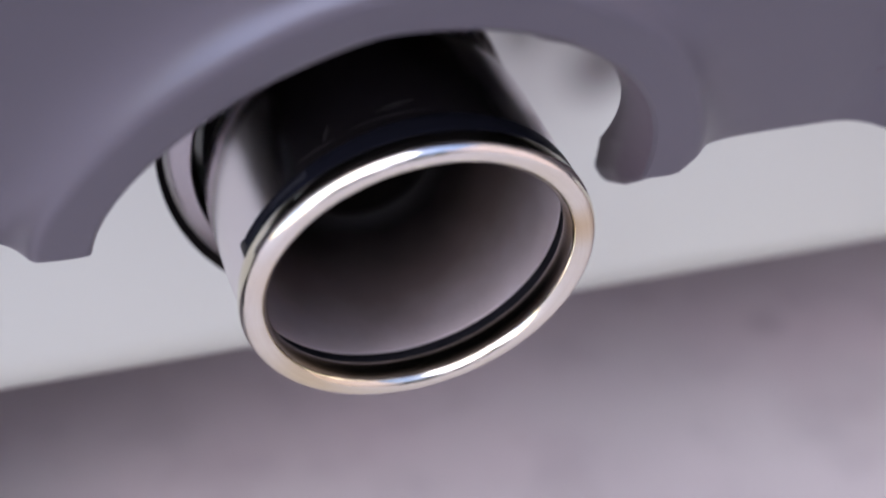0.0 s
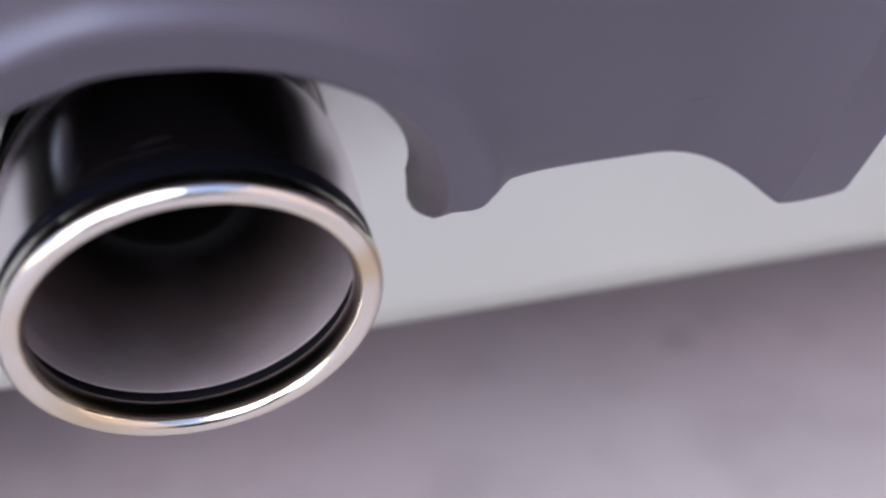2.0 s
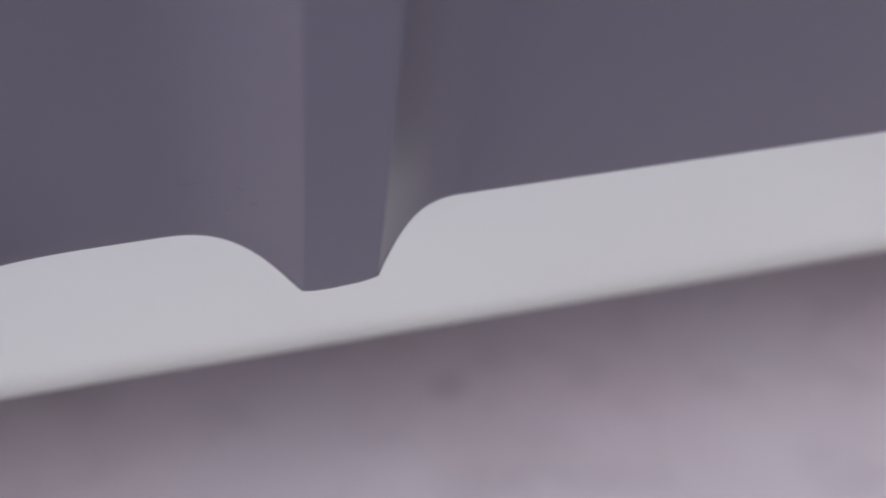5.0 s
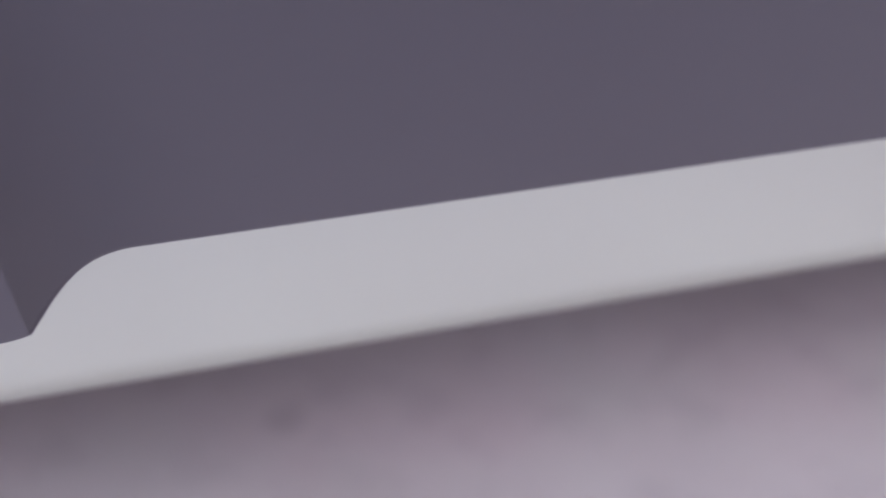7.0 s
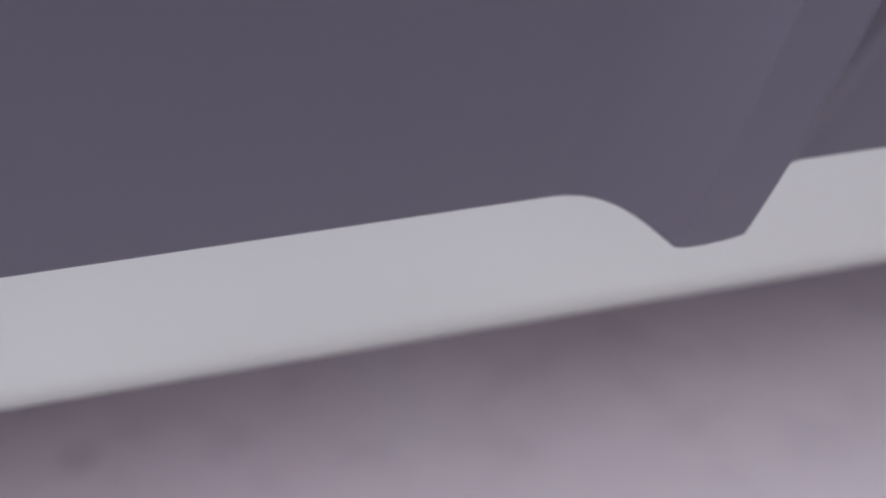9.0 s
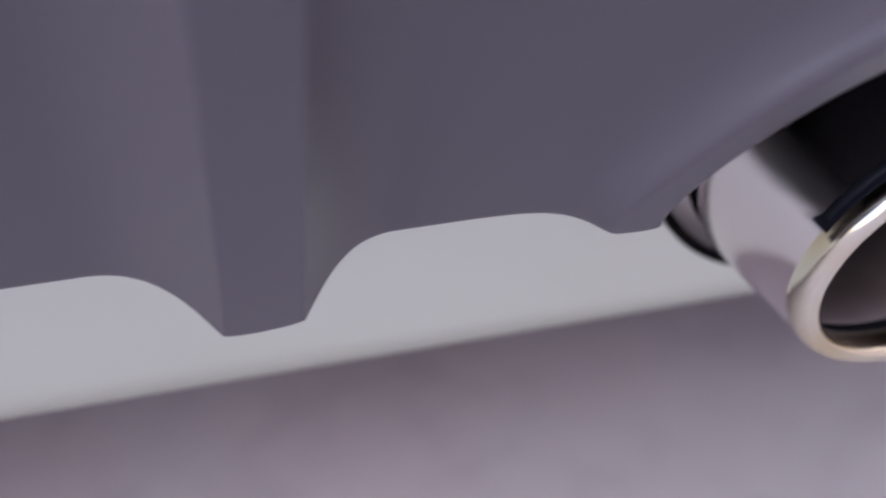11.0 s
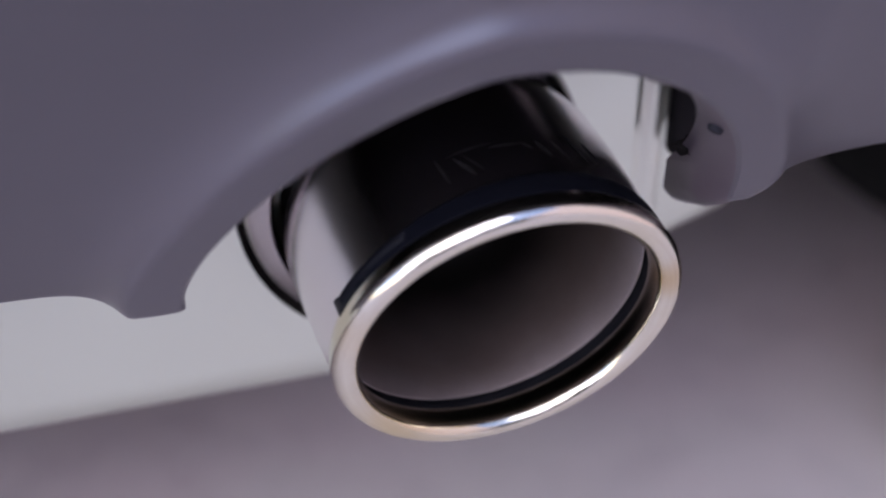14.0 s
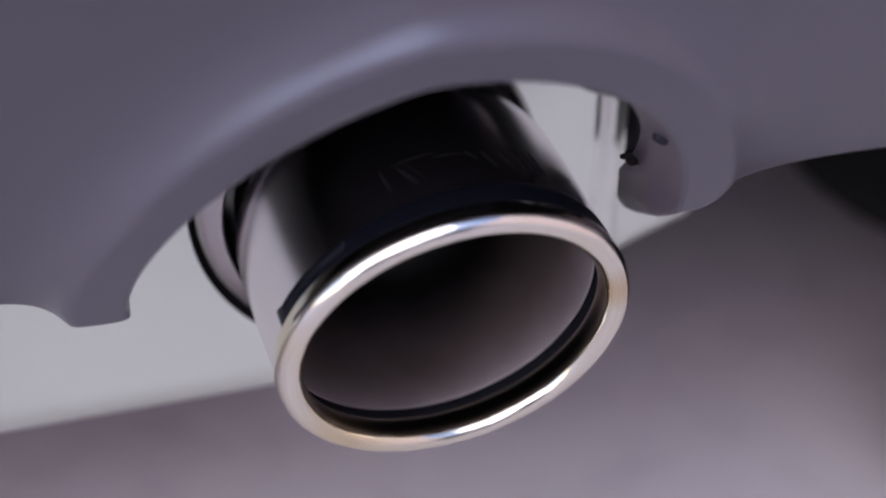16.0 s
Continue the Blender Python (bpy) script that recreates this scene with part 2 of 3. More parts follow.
def lathe(profile, segments=96, slant=None, closed=True, centre=(0, 0, 0)):
    """Turn (radius, y) about the y axis; slant(y) gives how far the cut leans back per metre of height."""
    verts = []
    for r, y in profile:
        for k in range(segments):
            a = 2 * math.pi * k / segments
            x, z = r * math.cos(a), r * math.sin(a)
            lean = slant(y) if slant else 0.0
            verts.append((centre[0] + x, centre[1] + y - lean * z, centre[2] + z))
    return verts, grid_faces(len(profile), segments, close_rows=closed, close_cols=True)


# ---- ground ----
def ground_sheet():
    n, big = 40, 400.0
    ts = [math.copysign(abs(2 * i / n - 1) ** 4, i - n / 2) * big for i in range(n + 1)]
    verts = [(x, y, 0) for y in ts for x in ts]
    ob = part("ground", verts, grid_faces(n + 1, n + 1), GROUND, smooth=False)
    return tagged(ob, "pale worn concrete ground with faint stains", "ground", kind="structure")


ground_sheet()

# ---- the car ----
car = tagged(new("car"), "dark grey car rear with satin bumper and twin chrome exhausts", "car")
CENTRE = 0.415
# centre, half width to each side, height, fullness of each shoulder
ARCHES = ((-0.0075, 0.0945, 0.0945, 0.0848, 1.55, 2.05), (0.837, 0.0945, 0.0913, 0.0905, 1.55, 2.05))
FINS = (0.2225, 0.609)
TIPS = ((0.001, 0.3317), (0.8453, 0.3278))
ARCH_Z = 0.345


def arch_gap(x, z):
    """Distance outside the nearer arch opening (negative inside)."""
    best = 9.0
    for c, a_l, a_r, b, full_l, full_r in ARCHES:
        if abs(x - c) > 0.2:
            continue
        v, w = abs(x - c), z - ARCH_Z
        right = smooth(x - c, -0.02, 0.02)
        n = full_l + (full_r - full_l) * right
        a = a_l + (a_r - a_l) * right
        if w <= 0:
            d = v - a + 0.12 * -w
        else:
            q = max(((v / a) ** n + (w / b) ** n) ** (1 / n), 1e-6)
            g = math.hypot((v / a / q) ** (n - 1) / a, (w / b / q) ** (n - 1) / b)
            d = (q - 1) / max(g, 1e-6)
        best = min(best, d)
    return best


FIN_HALF = 0.0125


def fin_profile(x, z, cut=False):
    """1 on a fin's flat face, falling to 0 down its concave flanks; cut: for the lower edge."""
    best = 0.0
    for c in FINS:
        v = abs(x - c) - FIN_HALF
        left = x < c
        if cut:
            v = 0.5 * (v + math.sqrt(v * v + (0.003 if left else 0.006) ** 2)) - 0.0004
        reach = 0.042 if left else 0.036
        if v <= 1e-6:
            best = 1.0
        elif v < reach:
            rest = 1 - v / reach
            bow = 2.3 if left else 2.0
            if cut:
                best = max(best, rest ** (2.1 if left else 3.0) + 1.47 * (rest ** (3.0 if left else 2.3) - rest**bow))
            else:
                best = max(best, rest**bow)
    return best


def foot(x):
    """How much of a cutout's right-hand foot stands at x, and the foot's height."""
    for n, zf in ((0, 0.3425), (1, 0.3535)):
        v = x - ARCHES[n][0]
        if 0 < v < 0.2:
            return smooth(v, 0.03, 0.06), zf
    return 0.0, 0.342


def past_lip(x, z):
    """Distance outside the flat lip round a cutout, eased to 0 on the lip."""
    d = arch_gap(x, z)
    width = 0.0135 + 0.0035 * smooth(z, 0.39, 0.35)
    w, zf = foot(x)
    turn, cut = (0.020, 0.75) if x > CENTRE else (0.010, 0.35)
    drop = min(max((zf + turn - z) / (turn + 0.001), 0.0), 1.0)
    width *= 1 - w * (1 - math.sqrt(1 - drop * drop)) * cut
    soft = 0.0007
    return max(d - width, 0.0) + soft * math.log1p(math.exp(-abs(d - width) / soft))


def flare_reach(x, z):
    """How far the lip of a cutout runs out into the skin: further on its right-hand side."""
    reach = 0.0115 - 0.003 * smooth(z, 0.40, 0.35)
    for n, most in ((0, 0.017), (1, 0.025)):
        reach += (most - reach) * smooth(x - ARCHES[n][0], 0.06, 0.10) * smooth(x - ARCHES[n][0], 0.26, 0.20)
    return reach


def bottom_edge(x):
    """Height of the bumper's lower cut."""
    z = 0.342 - 0.0145 * fin_profile(x, 0.33, True)
    outer = abs(x - CENTRE) - 0.4225
    if outer > 0:
        # corners out of view drop low to keep light off the ground
        z -= 0.12 * smooth(outer, 0.20, 0.38)
        if x > CENTRE:
            z += 0.0124 * smooth(outer, 0.05, 0.09) - 0.0016 * smooth(outer, 0.15, 0.20)
        else:
            z += 0.006 * smooth(outer, 0.05, 0.08) + 0.003 * smooth(outer, 0.118, 0.135)
    gap = arch_gap(x, 0.344)
    w, zf = foot(x)
    # outside a foot the edge climbs, fitted to the camera's view, then runs out level
    if x > CENTRE:
        climb, step = 0.0116 * math.exp(-max(x - 0.9435, 0.0) / 0.0275), smooth(x, 0.9375, 0.9450)
    else:
        climb, step = min(0.0088 * math.exp(-(x - 0.112) / 0.0180), 0.0103), smooth(x, 0.0980, 0.1050)
    z += w * (zf + (z + climb - zf) * step - z)
    return z - (1 - w) * 0.001 * smooth(gap, 0.019, 0.005)


def bumper_y(x, z):
    y = 0.0415 - 0.52 * (min(z, 0.46) - 0.342)
    if z > 0.46:
        h = min(z - 0.46, 0.16)
        y -= 0.52 * (h - h * h / 0.32)
    over = past_lip(x, z)
    y -= (0.020 - 0.001 * smooth(z, 0.34, 0.43)) * math.exp(-over / flare_reach(x, z))
    y -= 0.031 * fin_profile(x, z) * (1 - 0.6 * smooth(z, 0.33, 0.56))
    round_off = abs(x - CENTRE) - 0.81
    if round_off > 0:
        y += 0.25 - math.sqrt(max(0.0625 - round_off**2, 0.0))
    return y


def rear_bumper():
    creases = [c + s * FIN_HALF for c in FINS for s in (-1, 1)]
    xs = [x for x in np.arange(-0.64, 1.4701, 0.0019) if min(abs(x - c) for c in creases) > 0.0021]
    xs = sorted(xs + [c + d for c in creases for d in (-0.0018, -0.0009, 0.0, 0.0009, 0.0018)])
    zs = list(np.arange(0.222, 0.47, 0.0019)) + list(np.linspace(0.472, 0.68, 24))
    nx, nz = len(xs), len(zs)
    bottoms = [bottom_edge(x) for x in xs]
    field = [[min(z - bottoms[i], arch_gap(xs[i], z)) for i in range(nx)] for z in zs]
    verts, index, faces = [], {}, []

    def inside(x, z):
        return min(z - bottom_edge(x), arch_gap(x, z))

    def rounded(x, z):
        a, b, k = z - bottom_edge(x), arch_gap(x, z), 0.004
        m = min(a, b)
        return m - k * math.log(math.exp(-(a - m) / k) + math.exp(-(b - m) / k))

    def corner(i, j):
        if (i, j) not in index:
            index[i, j] = len(verts)
            verts.append((xs[i], bumper_y(xs[i], zs[j]), zs[j]))
        return index[i, j]

    def crossing(i, j, k, l):
        key = (min((i, j), (k, l)), max((i, j), (k, l)))
        if key not in index:
            a, b = (xs[i], zs[j]), (xs[k], zs[l])
            fa = field[j][i]
            for _ in range(12):
                m = ((a[0] + b[0]) / 2, (a[1] + b[1]) / 2)
                if (inside(*m) > 0) == (fa > 0):
                    a = m
                else:
                    b = m
            x, z = a
            index[key] = len(verts)
            verts.append((x, bumper_y(x, z), z))
        return index[key]

    edge_verts = set()
    for j in range(nz - 1):
        for i in range(nx - 1):
            cs = [(i, j), (i + 1, j), (i + 1, j + 1), (i, j + 1)]
            ins = [field[b][a] > 0 for a, b in cs]
            if not any(ins):
                continue
            poly = []
            for n in range(4):
                p, q = cs[n], cs[(n + 1) % 4]
                if ins[n]:
                    poly.append(corner(*p))
                if ins[n] != ins[(n + 1) % 4]:
                    k = crossing(*p, *q)
                    poly.append(k)
                    edge_verts.add(k)
            if len(poly) > 2:
                faces.append(tuple(poly))
    # returned edge, rounded, then a flange running forward
    count = {}
    for f in faces:
        for a, b in zip(f, f[1:] + f[:1]):
            count[min(a, b), max(a, b)] = count.get((min(a, b), max(a, b)), 0) + 1
    rim = [e for e, n in count.items() if n == 1 and e[0] in edge_verts and e[1] in edge_verts]
    rings, hard, inner = {}, set(), []
    for v in {v for e in rim for v in e}:
        x, y, z = verts[v]
        h = 0.0006
        gx = rounded(x + h, z) - rounded(x - h, z)
        gz = rounded(x, z + h) - rounded(x, z - h)
        n = math.hypot(gx, gz) or 1.0
        ox, oz = -gx / n, -gz / n
        gap = arch_gap(x, z)
        near = min(range(2), key=lambda k: abs(x - ARCHES[k][0]))
        h = z - (0.3425, 0.3535)[near]
        right = smooth(x - ARCHES[near][0], 0.03, 0.05)
        lip = right * smooth(gap, 0.007, 0.001)
        most = (0.0315, 0.0365)[near]
        ear = min(max((0.0675 - h) * (0.68, 0.80)[near], 0.0022), most) - 0.007 * smooth(h, 0.006, -0.001)
        depth = (1 - right) * (0.010 + 0.010 * smooth(gap, 0.022, 0.012)) + lip * ear + (right - lip) * 0.010
        belly = 0.0022 * lip * smooth(h, 0.014, 0.0)
        if lip > 0.25:
            hard.add(v)
        made = [v]
        for dy, out, sag in ((min(0.0006, depth * 0.2), 0.0009, 0), (min(0.0020, depth * 0.4), 0.0016, 0), (min(0.0045, depth * 0.6), 0.0018, 0.4),
                             (max(0.5 * depth, min(0.0045, depth * 0.6)) + 0.0002, 0.0018, 1), (depth, 0.0018, 0.3), (depth + 0.001, 0.0002, 0.3), (min(0.004, 0.5 * depth), -0.0012, 0)):
            made.append(len(verts))
            out = out * (1 - 0.6 * lip) + (0.22 * lip * dy if out > 0.001 else 0)
            verts.append((x + ox * out, y + dy, z + oz * out - 0.42 * lip * dy - belly * sag))
        rings[v] = made
    for a, b in rim:
        for k in range(7):
            if a in hard and b in hard and k > 1:
                inner.append(len(faces))
            faces.append((rings[a][k], rings[b][k], rings[b][k + 1], rings[a][k + 1]))
    ob = part("rear_bumper", verts, faces, BUMPER, car, "dark grey satin plastic bumper with two arched exhaust cutouts")
    ob.data.materials.append(INNER_WALL)
    for k in inner:
        ob.data.polygons[k].material_index = 1
    co, outline = ob.data.vertices, {(min(e), max(e)) for e in rim}
    for e in ob.data.edges:
        a, c = (co[k].co for k in e.vertices)
        if a.z < 0.46 and any(abs(a.x - q) < 1e-5 and abs(c.x - q) < 1e-5 for q in creases):
            e.use_edge_sharp = True
        if e.vertices[0] in hard and e.vertices[1] in hard and (min(e.vertices), max(e.vertices)) in outline:
            e.use_edge_sharp = True
    return ob


bumper = rear_bumper()


# ---- silencer behind the bumper ----
def silencer():
    y0, y1, z0, z1, r = 0.105, 0.34, 0.2150, 0.3955, 0.028
    loop = []
    for cy, cz, a0 in ((y0 + r, z0 + r, 180), (y1 - r, z0 + r, 270), (y1 - r, z1 - r, 0), (y0 + r, z1 - r, 90)):
        for k in range(9):
            a = radians(a0 + 90 * k / 8)
            loop.append((cy + r * math.cos(a), cz + r * math.sin(a)))
    my, mz = (y0 + y1) / 2, 0.32

    def swell(x):
        """Unseen extra height between the two tips, for the fin flanks to mirror."""
        return 0.030 * smooth(x, 0.12, 0.20) * smooth(x, 0.73, 0.65)

    def section(x, s, rise=0.0, deep=None):
        return [(x, my + (y - my) * (deep or s), mz + (z - mz) * s + rise + (swell(x) if z > mz else 0.0)) for y, z in loop]

    n = len(loop)
    ramps = [q + 0.02 * k for q in (0.12, 0.65) for k in range(5)]
    stations = [-0.50, -0.34, -0.18] + ramps + [0.80, 0.932]
    verts = [v for x in stations for v in section(x, 1.0)]
    faces = [q for q in grid_faces(len(stations), n, close_cols=True) if not {q[0] % n, q[1] % n} == {0, n - 1}]
    # front wall, with a round hole for each pipe
    low, high, h = z0 + r, z1 - r, 0.034
    edges = sorted([stations[0], stations[-1]] + ramps + [tx + d for tx, _ in TIPS for d in (-0.0052 - h, -0.0052 + h)])
    for a, b in zip(edges, edges[1:]):
        hole = next((q for q in TIPS if a < q[0] - 0.0052 < b and b - a < 2.2 * h), None)
        bands = (low, hole[1] - h, hole[1] + h, high) if hole else (low, high)
        for c, d in zip(bands, bands[1:]):
            k = len(verts)
            verts += [(a, y0, c), (b, y0, c), (b, y0, d + (swell(b) if d == high else 0)), (a, y0, d + (swell(a) if d == high else 0))]
            if not hole or c == low or d == high:
                faces.append((k, k + 1, k + 2, k + 3))
                continue
            cx, cz, m = (a + b) / 2, (c + d) / 2, 32
            for turn in range(m):
                t = 2 * math.pi * (turn + 0.5) / m
                ct, st = math.cos(t), math.sin(t)
                reach = h / max(abs(ct), abs(st))
                verts += [(cx + 0.0305 * ct, y0, cz + 0.0305 * st), (cx + reach * ct, y0, cz + reach * st)]
            ring = k + 4
            for turn in range(m):
                p, q = ring + 2 * turn, ring + 2 * ((turn + 1) % m)
                faces.append((p, p + 1, q + 1, q))
            for turn, corner in ((3, k + 2), (11, k + 3), (19, k), (27, k + 1)):
                faces.append((ring + 2 * turn + 1, corner, ring + 2 * ((turn + 1) % m) + 1))
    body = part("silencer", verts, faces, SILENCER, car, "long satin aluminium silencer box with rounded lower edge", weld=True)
    for x, side in ((0.932, 1), (-0.50, -1)):
        v = []
        for dx, s in ((0.0, 1.0), (0.0008, 0.998), (0.0020, 0.992), (0.0032, 0.989), (0.0044, 0.993), (0.0056, 1.0), (0.0072, 1.006), (0.0095, 1.009), (0.0116, 1.006), (0.0130, 0.996), (0.0134, 0.98), (0.0134, 0.80)):
            v += section(x + side * dx, s)
        part("folded_seam", v, grid_faces(12, n, close_cols=True), SEAM, body, "dull folded metal seam")
        v = []
        for dx, s, rise, deep in ((0.0100, 0.80, 0.004, 0.97), (0.0135, 0.76, 0.008, 0.965), (0.020, 0.72, 0.013, 0.96), (0.032, 0.70, 0.0155, 0.95), (0.052, 0.68, 0.0185, 0.93), (0.070, 0.60, 0.021, 0.86),
                                  (0.082, 0.45, 0.022, 0.7), (0.088, 0.25, 0.022, 0.4), (0.089, 0.02, 0.022, 0.05)):
            v += section(x + side * dx, s, rise, deep)
        part("end_cap", v, grid_faces(9, n, close_cols=True), SILENCER, body)
    return body


silencer()


# ---- exhaust tips ----
def exhaust_tip(x, z, liner, marks):
    tip = new("exhaust_tip")
    tip.parent = car
    tip.location = (x, 0, z)
    tagged(tip, "round polished chrome exhaust tip with slanted rolled rim")

    def lean(y):
        return 0.266 * (1 - smooth(y, 0.0, 0.085))

    def drift(v, side=-0.05, up=0.010):
        """The mouth is cut a little askew, and the tip runs slightly sideways towards its pipe."""
        v = [(px, py + 0.050 * px * (1 - smooth(py, 0.0, 0.085)), pz) for px, py, pz in v]
        return [(px + side * max(py, 0.0), py, pz + up * max(py, 0.0)) for px, py, pz in v]

    v, f = lathe([(0.0586, 0.0015), (0.0589, 0.004), (0.0592, 0.008), (0.0595, 0.0125), (0.0598, 0.016), (0.0603, 0.022), (0.0611, 0.032), (0.0618, 0.045), (0.0625, 0.060), (0.0627, 0.072),
                  (0.0624, 0.0735), (0.0617, 0.0740), (0.0607, 0.073), (0.0586, 0.05), (0.0570, 0.012), (0.0566, 0.003)], 160, lean)
    part("sleeve", drift(v, -0.007, -0.050), f, CHROME, tip, "polished chrome outer sleeve")
    ring = []
    for k in range(24):
        a = 2 * math.pi * k / 24
        ring.append((0.0555 + 0.0046 * math.cos(a), 0.0012 + (0.0098 if a < math.pi else 0.0064) * math.sin(a)))
    v, f = lathe(ring, 160, lean)
    part("rolled_rim", drift(v), f, RIM, tip, "bright rolled chrome rim, slightly heat yellowed")
    # the bumper's dark reflection behind the rim, laid on as a black band
    v, f, steps = [], [], 90
    for k in range(steps + 1):
        a = radians(160 - 148 * k / steps)
        deep = 0.0108 + 0.0036 * smooth(k / steps, 0.05, 0.6) + 0.0022 * smooth(k / steps, 0.035, 0.0)
        band = [(0.0586, 0.0030), (0.0597, 0.0030), (0.0599, 0.0060), (0.0602, 0.0110), (0.0602, deep - 0.0007), (0.0600, deep), (0.0590, deep)]
        for r, y in band:
            v.append((r * math.cos(a), y - lean(y) * r * math.sin(a), r * math.sin(a)))
    n = len(band)
    f = grid_faces(steps + 1, n, close_cols=True) + [tuple(range(n)), tuple(range(steps * n, steps * n + n))]
    part("black_band", drift(v, -0.007, -0.050), f, BAND, tip, "blue-black band standing for the bumper's reflection behind the rim")
    for turn, y0, dy, dturn, wide in marks:
        v, n = [], 10
        for k in range(n + 1):
            t = k / n
            a, y = radians(turn + dturn * t), y0 + dy * t
            w = wide * (0.25 + math.sin(math.pi * t))
            r = 0.0603 + 0.085 * (y - 0.022) + 0.00012
            for off in (-w, w):
                b = a + off * (0 if abs(dturn) * 0.06 > abs(dy) * 57 else 1) / r
                yy = y + off * (1 if abs(dturn) * 0.06 > abs(dy) * 57 else 0)
                v.append((r * math.cos(b), yy - lean(yy) * r * math.sin(b), r * math.sin(b)))
        part("scratch", drift(v, -0.007, -0.050), grid_faces(n + 1, 2), SCRATCH, tip, "faint dull scratch")
    # the rim lip's shadow in the groove, painted as a black ring
    v, f = lathe([(0.0566, 0.004), (0.0566, 0.022), (0.0560, 0.022), (0.0560, 0.004)], 96, lean)
    part("gap_ring", drift(v), f, GROOVE, tip, "black ring for the shaded groove behind the rim")
    v, f = lathe([(0.0548, 0.0168), (0.0545, 0.0176), (0.0546, 0.030), (0.0543, 0.045), (0.0532, 0.058), (0.0514, 0.069), (0.0495, 0.077), (0.0480, 0.0850), (0.0460, 0.0920), (0.0430, 0.0980), (0.0390, 0.1010), (0.0300, 0.1020),
                  (0.0300, 0.1035), (0.0400, 0.1030), (0.0445, 0.0990), (0.0472, 0.0920), (0.0490, 0.0850), (0.0506, 0.077), (0.0526, 0.069), (0.0546, 0.058), (0.0554, 0.045), (0.0554, 0.030), (0.0552, 0.0170)], 96, lean)
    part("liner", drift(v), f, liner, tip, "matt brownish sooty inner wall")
    v, f = lathe([(0.0288, 0.0870), (0.0293, 0.0855), (0.0301, 0.0852), (0.0309, 0.0860), (0.0310, 0.0880), (0.0310, 0.2200), (0.001, 0.2200), (0.001, 0.2180), (0.0286, 0.2180)], 64)
    part("pipe", drift(v), f, SOOT_SHADE_BLACK, tip, "soot-blackened open pipe end inside the tip")
    # black ring set in the gap as its shade
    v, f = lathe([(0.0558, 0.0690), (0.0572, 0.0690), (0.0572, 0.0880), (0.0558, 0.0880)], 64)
    part("gap_shade", drift(v), f, SOOT_SHADE_BLACK, tip, "black ring added for the shade in the gap behind the sleeve")
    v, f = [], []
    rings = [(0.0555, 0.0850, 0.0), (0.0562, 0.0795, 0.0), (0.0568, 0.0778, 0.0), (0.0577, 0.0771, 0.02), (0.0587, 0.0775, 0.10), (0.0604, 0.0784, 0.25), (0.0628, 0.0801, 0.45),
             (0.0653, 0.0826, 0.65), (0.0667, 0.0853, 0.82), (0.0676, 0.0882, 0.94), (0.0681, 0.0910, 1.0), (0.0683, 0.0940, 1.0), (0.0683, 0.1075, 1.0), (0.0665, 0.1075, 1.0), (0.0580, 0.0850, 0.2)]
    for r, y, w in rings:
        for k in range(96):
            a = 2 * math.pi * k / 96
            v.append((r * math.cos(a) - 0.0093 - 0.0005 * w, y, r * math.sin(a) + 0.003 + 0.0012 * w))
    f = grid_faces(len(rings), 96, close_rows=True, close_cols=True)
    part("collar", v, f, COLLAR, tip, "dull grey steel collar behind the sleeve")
    # black ring shaped like the dark reflection along the collar's lower edge
    v, f = lathe([(0.0640, 0.0905), (0.0668, 0.0876), (0.0680, 0.0856), (0.0685, 0.0853), (0.0690, 0.0863), (0.0692, 0.0900), (0.0692, 0.1075), (0.0640, 0.1075)], 96, centre=(-0.0097, 0.003, 0.0021))
    v = [(px, py + 0.06 * (0.6 * px + 0.8 * pz), pz) for px, py, pz in v]
    part("crescent_ring", v, f, SOOT_SHADE_BLACK, tip, "black ring added for the dark crescent round the collar")
    return tip


# marks on each sleeve: turn in degrees, start, length and turn along it, half width
exhaust_tip(*TIPS[0], LINER, ((112, 0.0175, 0.0, -26, 0.0003), (118, 0.018, 0.006, -3, 0.0005), (101, 0.021, 0.002, -12, 0.0009), (128, 0.0165, 0.0, -14, 0.0003)))
exhaust_tip(*TIPS[1], LINER_DARKER, ((108, 0.019, 0.012, 1, 0.0004), (100, 0.019, 0.010, 4, 0.0006), (97, 0.020, 0.009, 4, 0.0003), (106, 0.030, 0.001, -15, 0.0004), (93, 0.029, 0.0, -10, 0.0005), (75, 0.022, 0.008, 3, 0.0008),
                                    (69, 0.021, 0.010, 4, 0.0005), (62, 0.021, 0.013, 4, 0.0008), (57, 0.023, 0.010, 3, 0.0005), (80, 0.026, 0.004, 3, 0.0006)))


# ---- underbody, shell and wheels that close the car behind the bumper ----
def box(x0, x1, y0, y1, z0, z1, r=0.02):
    bm = bmesh.new()
    bmesh.ops.create_cube(bm, size=1)
    for v in bm.verts:
        v.co = Vector(((x0 + x1) / 2 + v.co.x * (x1 - x0), (y0 + y1) / 2 + v.co.y * (y1 - y0), (z0 + z1) / 2 + v.co.z * (z1 - z0)))
    bmesh.ops.bevel(bm, geom=list(bm.edges), offset=r, segments=3, affect="EDGES", profile=0.5)
    verts = [v.co[:] for v in bm.verts]
    faces = [tuple(v.index for v in f.verts) for f in bm.faces]
    bm.free()
    return verts, faces


# set low and wide, also to keep light off the ground
v, f = box(-0.37, 1.20, 0.44, 4.1, 0.13, 0.36, 0.03)
part("underbody", v, f, UNDER, car, "black coated underbody")
# unseen black panel added so that the sleeves mirror a dark cavity
v, f = box(-0.50, 1.33, 0.012, 0.42, 0.442, 0.47, 0.006)
part("cavity_panel", v, f, UNDER, car)
v, f = box(-0.30, 1.13, 0.09, 4.1, 0.474, 0.66, 0.02)
